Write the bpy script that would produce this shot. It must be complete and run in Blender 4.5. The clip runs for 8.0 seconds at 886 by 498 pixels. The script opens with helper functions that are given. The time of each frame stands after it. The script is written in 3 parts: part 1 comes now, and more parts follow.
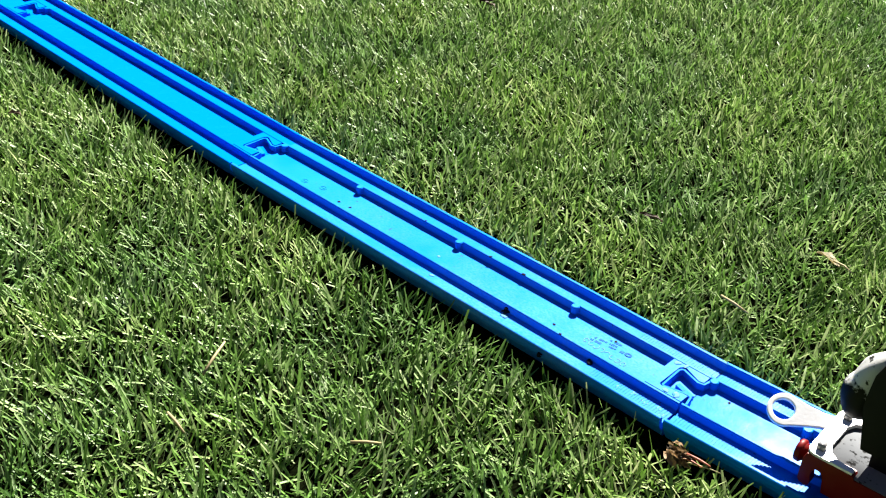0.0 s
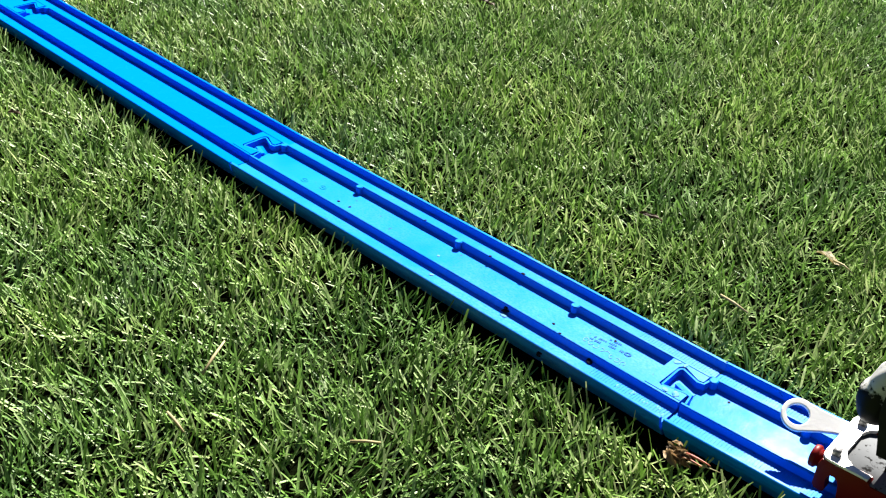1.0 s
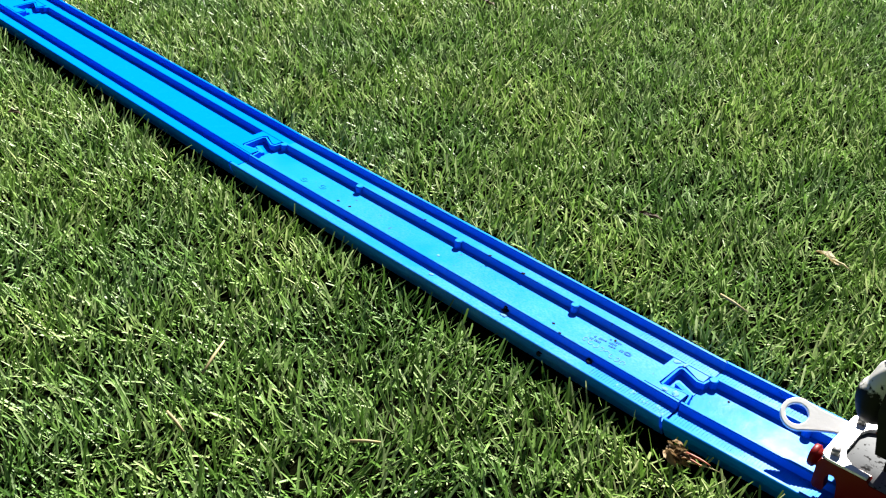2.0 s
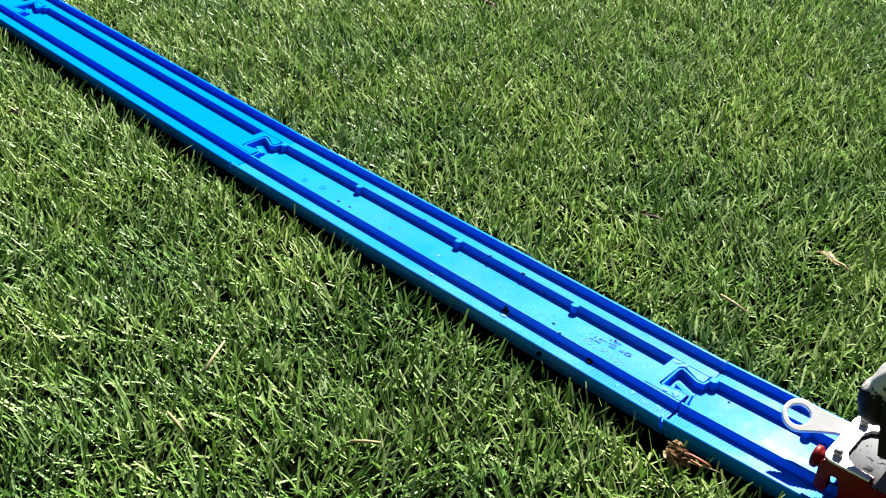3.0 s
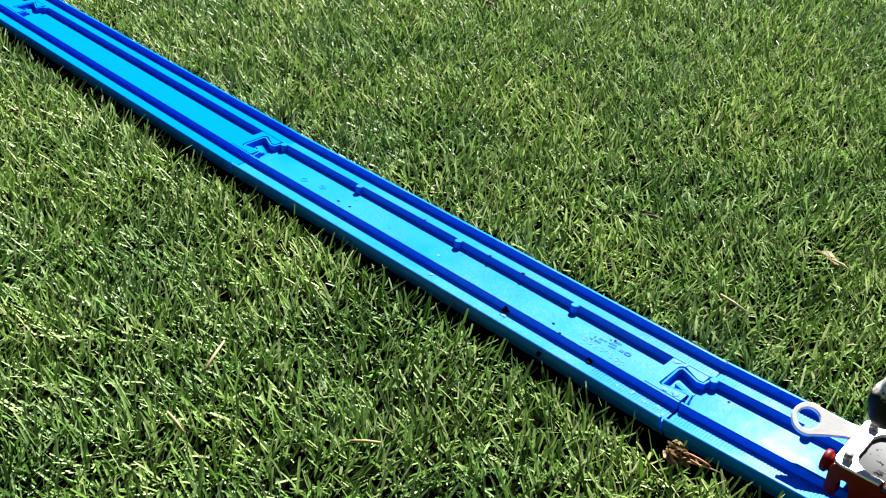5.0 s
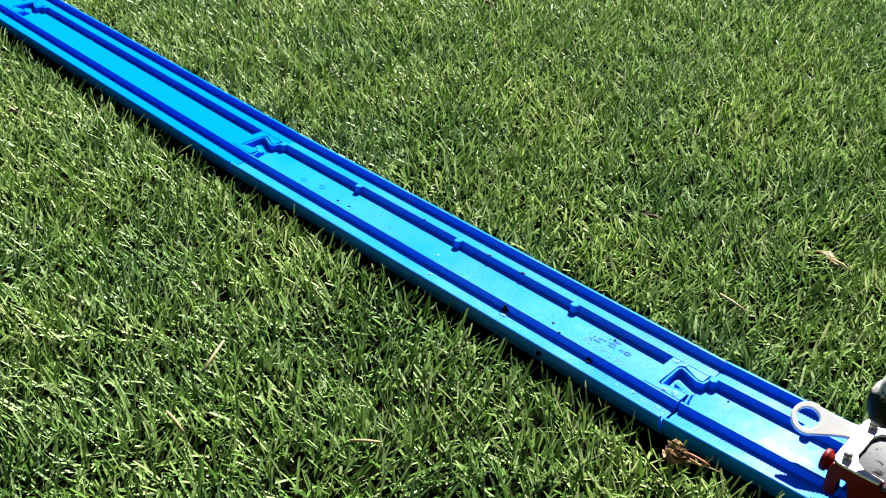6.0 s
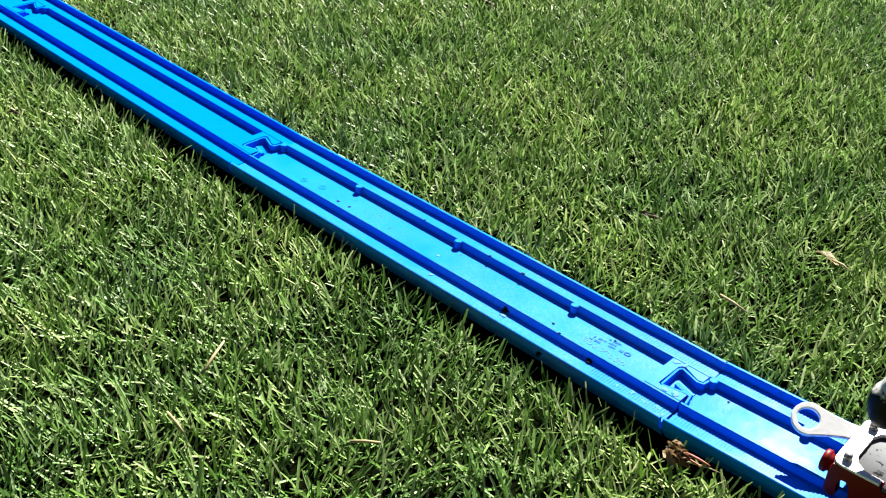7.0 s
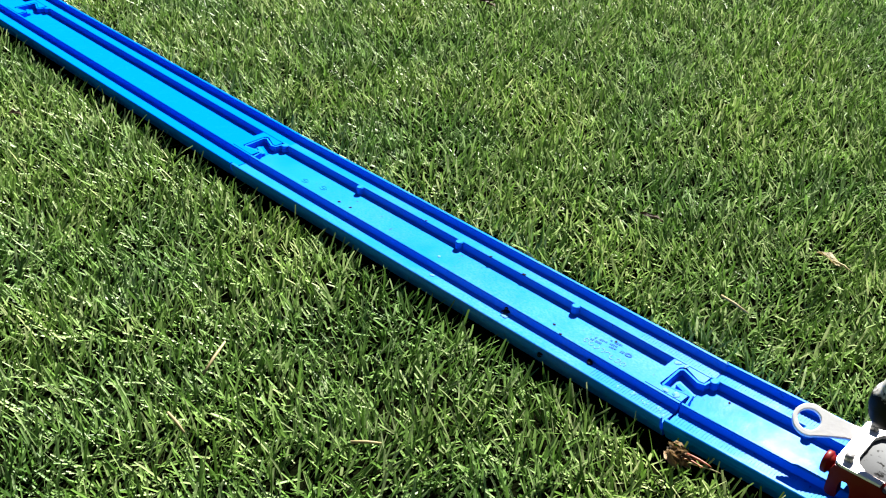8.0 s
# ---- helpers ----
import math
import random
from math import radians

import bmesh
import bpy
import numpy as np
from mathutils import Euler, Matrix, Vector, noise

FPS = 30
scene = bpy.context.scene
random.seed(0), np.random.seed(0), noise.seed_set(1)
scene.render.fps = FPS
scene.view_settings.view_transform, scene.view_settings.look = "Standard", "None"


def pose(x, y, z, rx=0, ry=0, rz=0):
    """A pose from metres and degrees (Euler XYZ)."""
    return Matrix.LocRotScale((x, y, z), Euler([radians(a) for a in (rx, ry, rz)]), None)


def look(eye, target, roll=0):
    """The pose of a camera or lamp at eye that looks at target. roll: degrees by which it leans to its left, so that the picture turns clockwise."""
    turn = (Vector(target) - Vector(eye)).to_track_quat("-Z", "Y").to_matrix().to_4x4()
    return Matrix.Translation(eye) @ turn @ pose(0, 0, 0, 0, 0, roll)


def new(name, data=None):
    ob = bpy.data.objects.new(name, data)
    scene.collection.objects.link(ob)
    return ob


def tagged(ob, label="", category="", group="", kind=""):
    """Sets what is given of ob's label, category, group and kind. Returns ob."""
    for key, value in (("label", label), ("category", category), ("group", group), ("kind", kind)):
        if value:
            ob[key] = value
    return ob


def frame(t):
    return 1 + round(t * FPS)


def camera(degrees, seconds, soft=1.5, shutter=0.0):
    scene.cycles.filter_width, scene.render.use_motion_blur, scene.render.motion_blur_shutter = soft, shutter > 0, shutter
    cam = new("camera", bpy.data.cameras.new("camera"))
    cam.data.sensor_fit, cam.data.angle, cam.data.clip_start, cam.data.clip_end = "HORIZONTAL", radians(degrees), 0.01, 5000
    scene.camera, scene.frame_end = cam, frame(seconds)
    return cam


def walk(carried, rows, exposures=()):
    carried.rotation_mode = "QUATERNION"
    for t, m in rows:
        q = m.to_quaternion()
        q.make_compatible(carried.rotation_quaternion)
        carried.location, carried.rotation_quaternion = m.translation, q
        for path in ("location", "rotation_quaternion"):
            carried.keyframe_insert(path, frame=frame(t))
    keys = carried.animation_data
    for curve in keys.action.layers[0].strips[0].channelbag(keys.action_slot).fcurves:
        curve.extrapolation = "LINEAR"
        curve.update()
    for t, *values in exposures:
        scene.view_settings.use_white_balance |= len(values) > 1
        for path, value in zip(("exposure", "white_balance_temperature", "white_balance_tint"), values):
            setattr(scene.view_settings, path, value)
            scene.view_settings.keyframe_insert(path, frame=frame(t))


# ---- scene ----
# The world's origin lies at a joint of the toy track; x runs along the track, z is up.
H = 0.009            # height of the track's rims
D = 0.0027           # depth of the channels
ZF = H - D           # floor of the channels
PITCH = 0.216        # length of a straight track piece

cam = camera(44.92, 8.0, soft=1.15)
EXPOSURE = 2.50
EYE = (0.12000, -0.23717, 0.22448)
TILT, LEAN, TURN = 56.783, -1.186, 44.892


def held(du=0.0, dv=0.0):
    """The camera's pose with a tremor of a few hundredths of a degree."""
    return pose(*EYE, TILT + dv, LEAN, TURN + du)


walk(cam, [(0, held(.025, .035)), (0.5, held(.025, .035)), (1.0, held(0, .005)), (1.5, held(-.01, -.025)), (3.0, held()), (4.5, held()),
           (6.0, held(-.035, -.03)), (6.5, held(-.01, .015)), (7.0, held(-.025, 0)), (7.5, held(-.005, .03)), (8.0, held(.04, .035))],
     [(0, EXPOSURE + .10), (1.0, EXPOSURE + .04), (3.5, EXPOSURE), (8.0, EXPOSURE + .02)])

# ---- light ----
SUN_EL, SUN_AZ = 41.5, 110.5
world = bpy.data.worlds.new("world")
scene.world = world
world.use_nodes = True
wn = world.node_tree.nodes
sky = wn.new("ShaderNodeTexSky")
sky.sky_type = 'NISHITA'
sky.sun_disc = False
sky.air_density, sky.dust_density, sky.ozone_density = 0.20, 0.0, 3.5
sky.sun_elevation = radians(SUN_EL)
sky.sun_rotation = radians(90 - SUN_AZ) % (2 * math.pi)
world.node_tree.links.new(sky.outputs[0], wn["Background"].inputs[0])
wn["Background"].inputs[1].default_value = 0.05
sun_data = bpy.data.lights.new("sun", 'SUN')
sun_data.energy, sun_data.angle, sun_data.color = 5.0, radians(0.55), (1.0, 0.95, 0.86)
sun = new("sun", sun_data)
sx, sy, sz = math.cos(radians(SUN_EL)) * math.cos(radians(SUN_AZ)), math.cos(radians(SUN_EL)) * math.sin(radians(SUN_AZ)), math.sin(radians(SUN_EL))
sun.matrix_world = look((sx * 5, sy * 5, sz * 5), (0, 0, 0))


# ---- materials ----
def material(name, color, rough=0.5, metal=0.0, gloss=0.5):
    m = bpy.data.materials.new(name)
    m.use_nodes = True
    b = m.node_tree.nodes["Principled BSDF"]
    b.inputs["Base Color"].default_value = (*color, 1)
    b.inputs["Roughness"].default_value = rough
    b.inputs["Metallic"].default_value = metal
    b.inputs["Specular IOR Level"].default_value = gloss
    return m, m.node_tree, b


def noise_node(nt, scale, detail=4.0, rough=0.55):
    co = nt.nodes.new("ShaderNodeTexCoord")
    n = nt.nodes.new("ShaderNodeTexNoise")
    n.inputs["Scale"].default_value, n.inputs["Detail"].default_value, n.inputs["Roughness"].default_value = scale, detail, rough
    nt.links.new(co.outputs["Object"], n.inputs["Vector"])
    return n.outputs["Fac"]


def ramp(nt, fac, *stops):
    r = nt.nodes.new("ShaderNodeValToRGB")
    e = r.color_ramp.elements
    while len(e) < len(stops):
        e.new(0.5)
    for el, (at, c) in zip(e, stops):
        el.position, el.color = at, (*c, 1) if len(c) == 3 else c
    nt.links.new(fac, r.inputs[0])
    return r.outputs[0]


def mixed(nt, fac, a, b):
    m = nt.nodes.new("ShaderNodeMix")
    m.data_type = 'RGBA'
    for s, v in ((m.inputs[0], fac), (m.inputs[6], a), (m.inputs[7], b)):
        if isinstance(v, (tuple, float)):
            s.default_value = (*v, 1) if isinstance(v, tuple) else v
        else:
            nt.links.new(v, s)
    return m.outputs[2]


def bumped(nt, b, fac, strength, distance):
    n = nt.nodes.new("ShaderNodeBump")
    n.inputs["Strength"].default_value, n.inputs["Distance"].default_value = strength, distance
    nt.links.new(fac, n.inputs["Height"])
    nt.links.new(n.outputs[0], b.inputs["Normal"])


def plastic(name, color, rough, worn, dirt, dirty=0.62, rough_span=0.12, gloss=0.5, scuff=None, grain=0.10):
    """Moulded plastic: faded patches, specks of dirt, uneven gloss."""
    m, nt, b = material(name, color, rough, 0.0, gloss)
    fade = ramp(nt, noise_node(nt, 55, 5), (0.35, (0, 0, 0)), (0.75, (1, 1, 1)))
    c = mixed(nt, fade, color, worn)
    spots = ramp(nt, noise_node(nt, 420, 3, 0.6), (dirty, (0, 0, 0)), (dirty + 0.07, (1, 1, 1)))
    c = mixed(nt, spots, c, dirt)
    if scuff:
        co, mp = nt.nodes.new("ShaderNodeTexCoord"), nt.nodes.new("ShaderNodeMapping")
        mp.inputs["Scale"].default_value = (900, 1300, 1300)
        n = nt.nodes.new("ShaderNodeTexNoise")
        n.inputs["Scale"].default_value, n.inputs["Detail"].default_value = 1.0, 4.0
        nt.links.new(co.outputs["Object"], mp.inputs["Vector"]), nt.links.new(mp.outputs[0], n.inputs["Vector"])
        fine = ramp(nt, n.outputs["Fac"], (0.25, (0.03, 0.03, 0.03)), (0.85, (0.36, 0.36, 0.36)))
        wide = ramp(nt, noise_node(nt, 24, 3, 0.6), (0.38, (0.15, 0.15, 0.15)), (0.62, (1, 1, 1)))
        dust = nt.nodes.new("ShaderNodeMath")
        dust.operation = 'MULTIPLY'
        nt.links.new(fine, dust.inputs[0]), nt.links.new(wide, dust.inputs[1])
        # worn most towards the socket end
        xyz, along, worn_more = nt.nodes.new("ShaderNodeSeparateXYZ"), nt.nodes.new("ShaderNodeMapRange"), nt.nodes.new("ShaderNodeMath")
        nt.links.new(co.outputs["Object"], xyz.inputs[0]), nt.links.new(xyz.outputs["X"], along.inputs["Value"])
        along.inputs["From Min"].default_value, along.inputs["From Max"].default_value = 0.03, 0.20
        along.inputs["To Min"].default_value, along.inputs["To Max"].default_value = 0.35, 1.9
        worn_more.operation = 'MULTIPLY'
        worn_more.use_clamp = True
        nt.links.new(dust.outputs[0], worn_more.inputs[0]), nt.links.new(along.outputs[0], worn_more.inputs[1])
        c = mixed(nt, worn_more.outputs[0], c, scuff)
    nt.links.new(c, b.inputs["Base Color"])
    g = noise_node(nt, 140, 5, 0.65)
    r = ramp(nt, g, (0.3, (rough - rough_span,) * 3), (0.7, (rough + rough_span,) * 3))
    nt.links.new(r, b.inputs["Roughness"])
    bumped(nt, b, noise_node(nt, 900, 3), grain, 0.0004)
    return m


BLUE_OLD = plastic("worn blue plastic", (0.0002, 0.118, 0.53), 0.34, (0.0020, 0.136, 0.53), (0.0156, 0.052, 0.12), 0.68, 0.06, 0.009, (0.100, 0.235, 0.36), 0.06)
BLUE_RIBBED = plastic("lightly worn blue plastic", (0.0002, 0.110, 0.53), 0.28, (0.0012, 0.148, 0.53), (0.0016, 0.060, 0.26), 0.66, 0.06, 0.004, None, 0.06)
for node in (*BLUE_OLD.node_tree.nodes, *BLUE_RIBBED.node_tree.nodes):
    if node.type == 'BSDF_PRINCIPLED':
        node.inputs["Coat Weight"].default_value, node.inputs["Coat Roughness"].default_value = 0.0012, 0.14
BLUE_NEW = plastic("clean blue plastic", (0.0001, 0.105, 0.53), 0.26, (0.0001, 0.108, 0.54), (0.0016, 0.085, 0.42), 0.76, 0.05, 0.004, None, 0.02)
BLUE_TEXT = plastic("dark blue moulding", (0.00208, 0.0572, 0.1872), 0.6, (0.0104, 0.078, 0.208), (0.0104, 0.0208, 0.0364), 0.66, 0.05, 0.03)
WHITE = plastic("white plastic", (0.74, 0.74, 0.72), 0.42, (0.60, 0.60, 0.58), (0.30, 0.29, 0.27), 0.66)
OFF_WHITE = plastic("dull white plastic", (0.62, 0.63, 0.64), 0.5, (0.55, 0.56, 0.57), (0.08, 0.08, 0.075), 0.70, 0.1, 0.1)
RED = plastic("red plastic", (0.095, 0.0018, 0.0018), 0.38, (0.110, 0.0040, 0.0035), (0.0624, 0.0026, 0.0026), 0.70, 0.1, 0.12)
BLACK = plastic("black plastic", (0.00156, 0.00156, 0.00182), 0.55, (0.0026, 0.0026, 0.00312), (0.0156, 0.0156, 0.0156), 0.74, 0.05, 0.12)
# Darker copy of the red: the underframe's shade is put into the colour.
SHADED_RED = plastic("red plastic darkened for shade", (0.039, 0.00078, 0.00078), 0.5, (0.052, 0.00156, 0.00156), (0.026, 0.00208, 0.00208), 0.68, 0.08, 0.2)
GRIMY_SHADED = plastic("grimy pale grey plastic with painted shade", (0.42, 0.42, 0.41), 0.5, (0.30, 0.30, 0.29), (0.02, 0.02, 0.02), 0.62, 0.1, 0.08)
nt = GRIMY_SHADED.node_tree
b = nt.nodes["Principled BSDF"]
# Black patches over the lower half paint the front's shaded side.
co, xyz, height = nt.nodes.new("ShaderNodeTexCoord"), nt.nodes.new("ShaderNodeSeparateXYZ"), nt.nodes.new("ShaderNodeMapRange")
nt.links.new(co.outputs["Object"], xyz.inputs[0]), nt.links.new(xyz.outputs["Z"], height.inputs["Value"])
height.inputs["From Min"].default_value, height.inputs["From Max"].default_value = 0.042, 0.030
height.inputs["To Min"].default_value, height.inputs["To Max"].default_value = -0.18, 0.30
patchy = nt.nodes.new("ShaderNodeMath")
nt.links.new(noise_node(nt, 210, 5, 0.65), patchy.inputs[0]), nt.links.new(height.outputs[0], patchy.inputs[1])
low_shade = ramp(nt, patchy.outputs[0], (0.50, (0, 0, 0)), (0.60, (1, 1, 1)))
nt.links.new(mixed(nt, low_shade, b.inputs["Base Color"].links[0].from_socket, (0.004, 0.004, 0.004)), b.inputs["Base Color"])
# Scuffed white plastic, its base greyed so that the deck looks shaded.
SCUFFED_SHADED = plastic("scuffed white plastic greyed for shade", (0.115, 0.120, 0.128), 0.6, (0.085, 0.090, 0.096), (0.012, 0.012, 0.012), 0.58, 0.1, 0.04)
STEEL = plastic("grey steel", (0.156, 0.156, 0.1612), 0.4, (0.1248, 0.1248, 0.1248), (0.052, 0.052, 0.052), 0.64)
MUD = plastic("dried mud", (0.0052, 0.00572, 0.00832), 0.9, (0.01144, 0.0104, 0.01144), (0.0052, 0.0052, 0.0052), 0.6, 0.03, 0.1)
PALE = plastic("pale blue scuff", (0.052, 0.156, 0.2704), 0.8, (0.0832, 0.1872, 0.2808), (0.026, 0.0832, 0.156), 0.6, 0.05, 0.05)
WORN = plastic("whitened worn plastic", (0.050, 0.165, 0.30), 0.8, (0.11, 0.21, 0.29), (0.02, 0.12, 0.28), 0.52, 0.05, 0.03)


def leafy(name, stops, rough, glow):
    """Leaf matter: a tint for every blade, light passing through it."""
    m, nt, b = material(name, stops[0][1], rough, 0.0, 0.21)
    geo = nt.nodes.new("ShaderNodeNewGeometry")
    c = ramp(nt, geo.outputs["Random Per Island"], *stops)
    streak = ramp(nt, noise_node(nt, 260, 3), (0.3, (0.55, 0.55, 0.55)), (0.7, (1.25, 1.25, 1.2)))
    mul = nt.nodes.new("ShaderNodeMix")
    mul.data_type, mul.blend_type = 'RGBA', 'MULTIPLY'
    mul.inputs[0].default_value = 1.0
    nt.links.new(c, mul.inputs[6]), nt.links.new(streak, mul.inputs[7])
    patch = ramp(nt, noise_node(nt, 14, 3), (0.36, (0.74, 0.82, 0.74)), (0.66, (1.26, 1.16, 0.98)))
    mul2 = nt.nodes.new("ShaderNodeMix")
    mul2.data_type, mul2.blend_type = 'RGBA', 'MULTIPLY'
    mul2.inputs[0].default_value = 1.0
    nt.links.new(mul.outputs[2], mul2.inputs[6]), nt.links.new(patch, mul2.inputs[7])
    nt.links.new(mul2.outputs[2], b.inputs["Base Color"])
    t = nt.nodes.new("ShaderNodeBsdfTranslucent")
    nt.links.new(mul2.outputs[2], t.inputs[0])
    mix = nt.nodes.new("ShaderNodeMixShader")
    mix.inputs[0].default_value = glow
    nt.links.new(b.outputs[0], mix.inputs[1]), nt.links.new(t.outputs[0], mix.inputs[2])
    nt.links.new(mix.outputs[0], nt.nodes["Material Output"].inputs["Surface"])
    return m


GRASS = leafy("grass", ((0.0, (0.032, 0.082, 0.011)), (0.30, (0.100, 0.195, 0.042)), (0.70, (0.178, 0.286, 0.099)), (1.0, (0.300, 0.372, 0.210))), 0.44, 0.24)
STRAW = leafy("straw", ((0.0, (0.3016, 0.2496, 0.1456)), (1.0, (0.3328, 0.286, 0.1768))), 0.6, 0.2)
DEAD_LEAF = leafy("dead leaf", ((0.0, (0.026, 0.016, 0.009)), (0.5, (0.070, 0.048, 0.028)), (1.0, (0.036, 0.017, 0.012))), 0.6, 0.12)
TAN_LEAF = leafy("tan leaf", ((0.0, (0.22, 0.14, 0.08)), (0.5, (0.42, 0.30, 0.19)), (1.0, (0.36, 0.18, 0.12))), 0.6, 0.25)
PINK_STALK = leafy("pink stalk", ((0.0, (0.2704, 0.0884, 0.0624)), (1.0, (0.2288, 0.0624, 0.0416))), 0.5, 0.1)

# Soil taken down to near black, painting deep shade between the blades.
SHADED_SOIL, nt, b = material("thatch and soil blackened for shade", (0.0156, 0.0182, 0.00624), 0.95, 0.0, 0.0)
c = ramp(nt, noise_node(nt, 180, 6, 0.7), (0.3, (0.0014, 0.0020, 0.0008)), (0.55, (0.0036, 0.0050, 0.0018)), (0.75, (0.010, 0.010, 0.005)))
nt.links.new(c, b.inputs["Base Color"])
bumped(nt, b, noise_node(nt, 420, 5, 0.7), 0.8, 0.004)


# Kept dark: the added walls only cut off sky light.
ADDED_WALL, nt, b = material("added weathered wall", (0.07, 0.065, 0.055), 0.9, 0.0, 0.2)
nt.links.new(ramp(nt, noise_node(nt, 3.5, 6, 0.65), (0.3, (0.045, 0.042, 0.036)), (0.7, (0.095, 0.088, 0.074))), b.inputs["Base Color"])
bumped(nt, b, noise_node(nt, 60, 5, 0.7), 0.5, 0.01)


# ---- mesh helpers ----
def mesh_of(name, bm, mat, smooth=False):
    me = bpy.data.meshes.new(name)
    bmesh.ops.recalc_face_normals(bm, faces=bm.faces)
    bm.to_mesh(me)
    bm.free()
    me.materials.append(mat)
    if smooth:
        for f in me.polygons:
            f.use_smooth = True
    return me


def part(name, bm, mat, parent, label="", smooth=False):
    ob = new(name, mesh_of(name, bm, mat, smooth))
    ob.parent = parent
    return tagged(ob, label)


def thing(name, label, category, at=None, group="", kind=""):
    ob = new(name)
    ob.empty_display_size = 0.01
    if at is not None:
        ob.matrix_basis = at
    return tagged(ob, label, category, group, kind)


def prism(bm, outline, z0, z1):
    """An outline in x, y between two heights."""
    low = [bm.verts.new((x, y, z0)) for x, y in outline]
    top = [bm.verts.new((x, y, z1)) for x, y in outline]
    n = len(outline)
    bm.faces.new(low), bm.faces.new(top)
    for i in range(n):
        bm.faces.new((low[i], low[(i + 1) % n], top[(i + 1) % n], top[i]))


def extruded(bm, section, x0, x1, steps=1):
    """A section in y, z drawn along x."""
    rings = [[bm.verts.new((x0 + (x1 - x0) * k / steps, y, z)) for y, z in section] for k in range(steps + 1)]
    n = len(section)
    for a, c in zip(rings, rings[1:]):
        for i in range(n):
            bm.faces.new((a[i], a[(i + 1) % n], c[(i + 1) % n], c[i]))
    bm.faces.new(rings[0]), bm.faces.new(rings[-1])


def box(bm, x0, x1, y0, y1, z0, z1):
    prism(bm, ((x0, y0), (x1, y0), (x1, y1), (x0, y1)), z0, z1)


def soften(bm, width, segments=2, angle=0.6):
    edges = [e for e in bm.edges if len(e.link_faces) == 2 and e.calc_face_angle(0) > angle]
    bmesh.ops.bevel(bm, geom=edges, offset=width, segments=segments, profile=0.6, affect='EDGES', clamp_overlap=True)


def tube(bm, rings, sides=24, axis='x', caps=True):
    """Rings of (place along the axis, radius, centre, centre)."""
    made = []
    for s, r, u, v in rings:
        ring = []
        for k in range(sides):
            a = 2 * math.pi * k / sides
            p, q = u + r * math.cos(a), v + r * math.sin(a)
            ring.append(bm.verts.new((s, p, q) if axis == 'x' else (p, s, q) if axis == 'y' else (p, q, s)))
        made.append(ring)
    for a, c in zip(made, made[1:]):
        for k in range(sides):
            bm.faces.new((a[k], a[(k + 1) % sides], c[(k + 1) % sides], c[k]))
    if caps:
        bm.faces.new(made[0]), bm.faces.new(made[-1])


# ---- lawn ----
def ground():
    bm = bmesh.new()
    rings, sides = [0.0, 0.3, 0.8, 2, 6, 20, 80, 300, 1500], 40
    prev = None
    for r in rings:
        if r == 0:
            cur = [bm.verts.new((0, 0, 0))]
        else:
            cur = [bm.verts.new((r * math.cos(2 * math.pi * k / sides), r * math.sin(2 * math.pi * k / sides), 0)) for k in range(sides)]
        if prev:
            for k in range(sides):
                if len(prev) == 1:
                    bm.faces.new((prev[0], cur[k], cur[(k + 1) % sides]))
                else:
                    bm.faces.new((prev[k], cur[k], cur[(k + 1) % sides], prev[(k + 1) % sides]))
        prev = cur
    ob = new("ground", mesh_of("ground", bm, SHADED_SOIL))
    return tagged(ob, "soil and thatch under a mown lawn, near black for shade between blades", "ground", kind="structure")


def unseen_walls():
    """Plain weathered walls out of view, added round the lawn to block low sky."""
    r, t, h = 5.3, 0.2, 2.3
    for name, (x0, x1, y0, y1) in (("added_wall_north", (-r, r, r, r + t)), ("added_wall_south", (-r, r, -r - t, -r)),
                                   ("added_wall_east", (r, r + t, -r - t, r + t)), ("added_wall_west", (-r - t, -r, -r - t, r + t))):
        bm = bmesh.new()
        box(bm, x0, x1, y0, y1, -0.05, h)
        soften(bm, 0.01, 2)
        tagged(new(name, mesh_of(name, bm, ADDED_WALL)), "plain dark weathered wall added out of view to block low sky", "wall", kind="structure")


def over_track(x, y, margin, south=0.0):
    """Where the track lies, and a bare strip on its south side: no blade grows through it."""
    bend = np.where(x < -PITCH, 0.022 * (-PITCH - x), np.where(x > 0, 0.045 * x, 0.0))
    return (y - bend < 0.019 + margin) & (y - bend > -0.019 - margin - south) & (x > -0.66) & (x < 0.219)


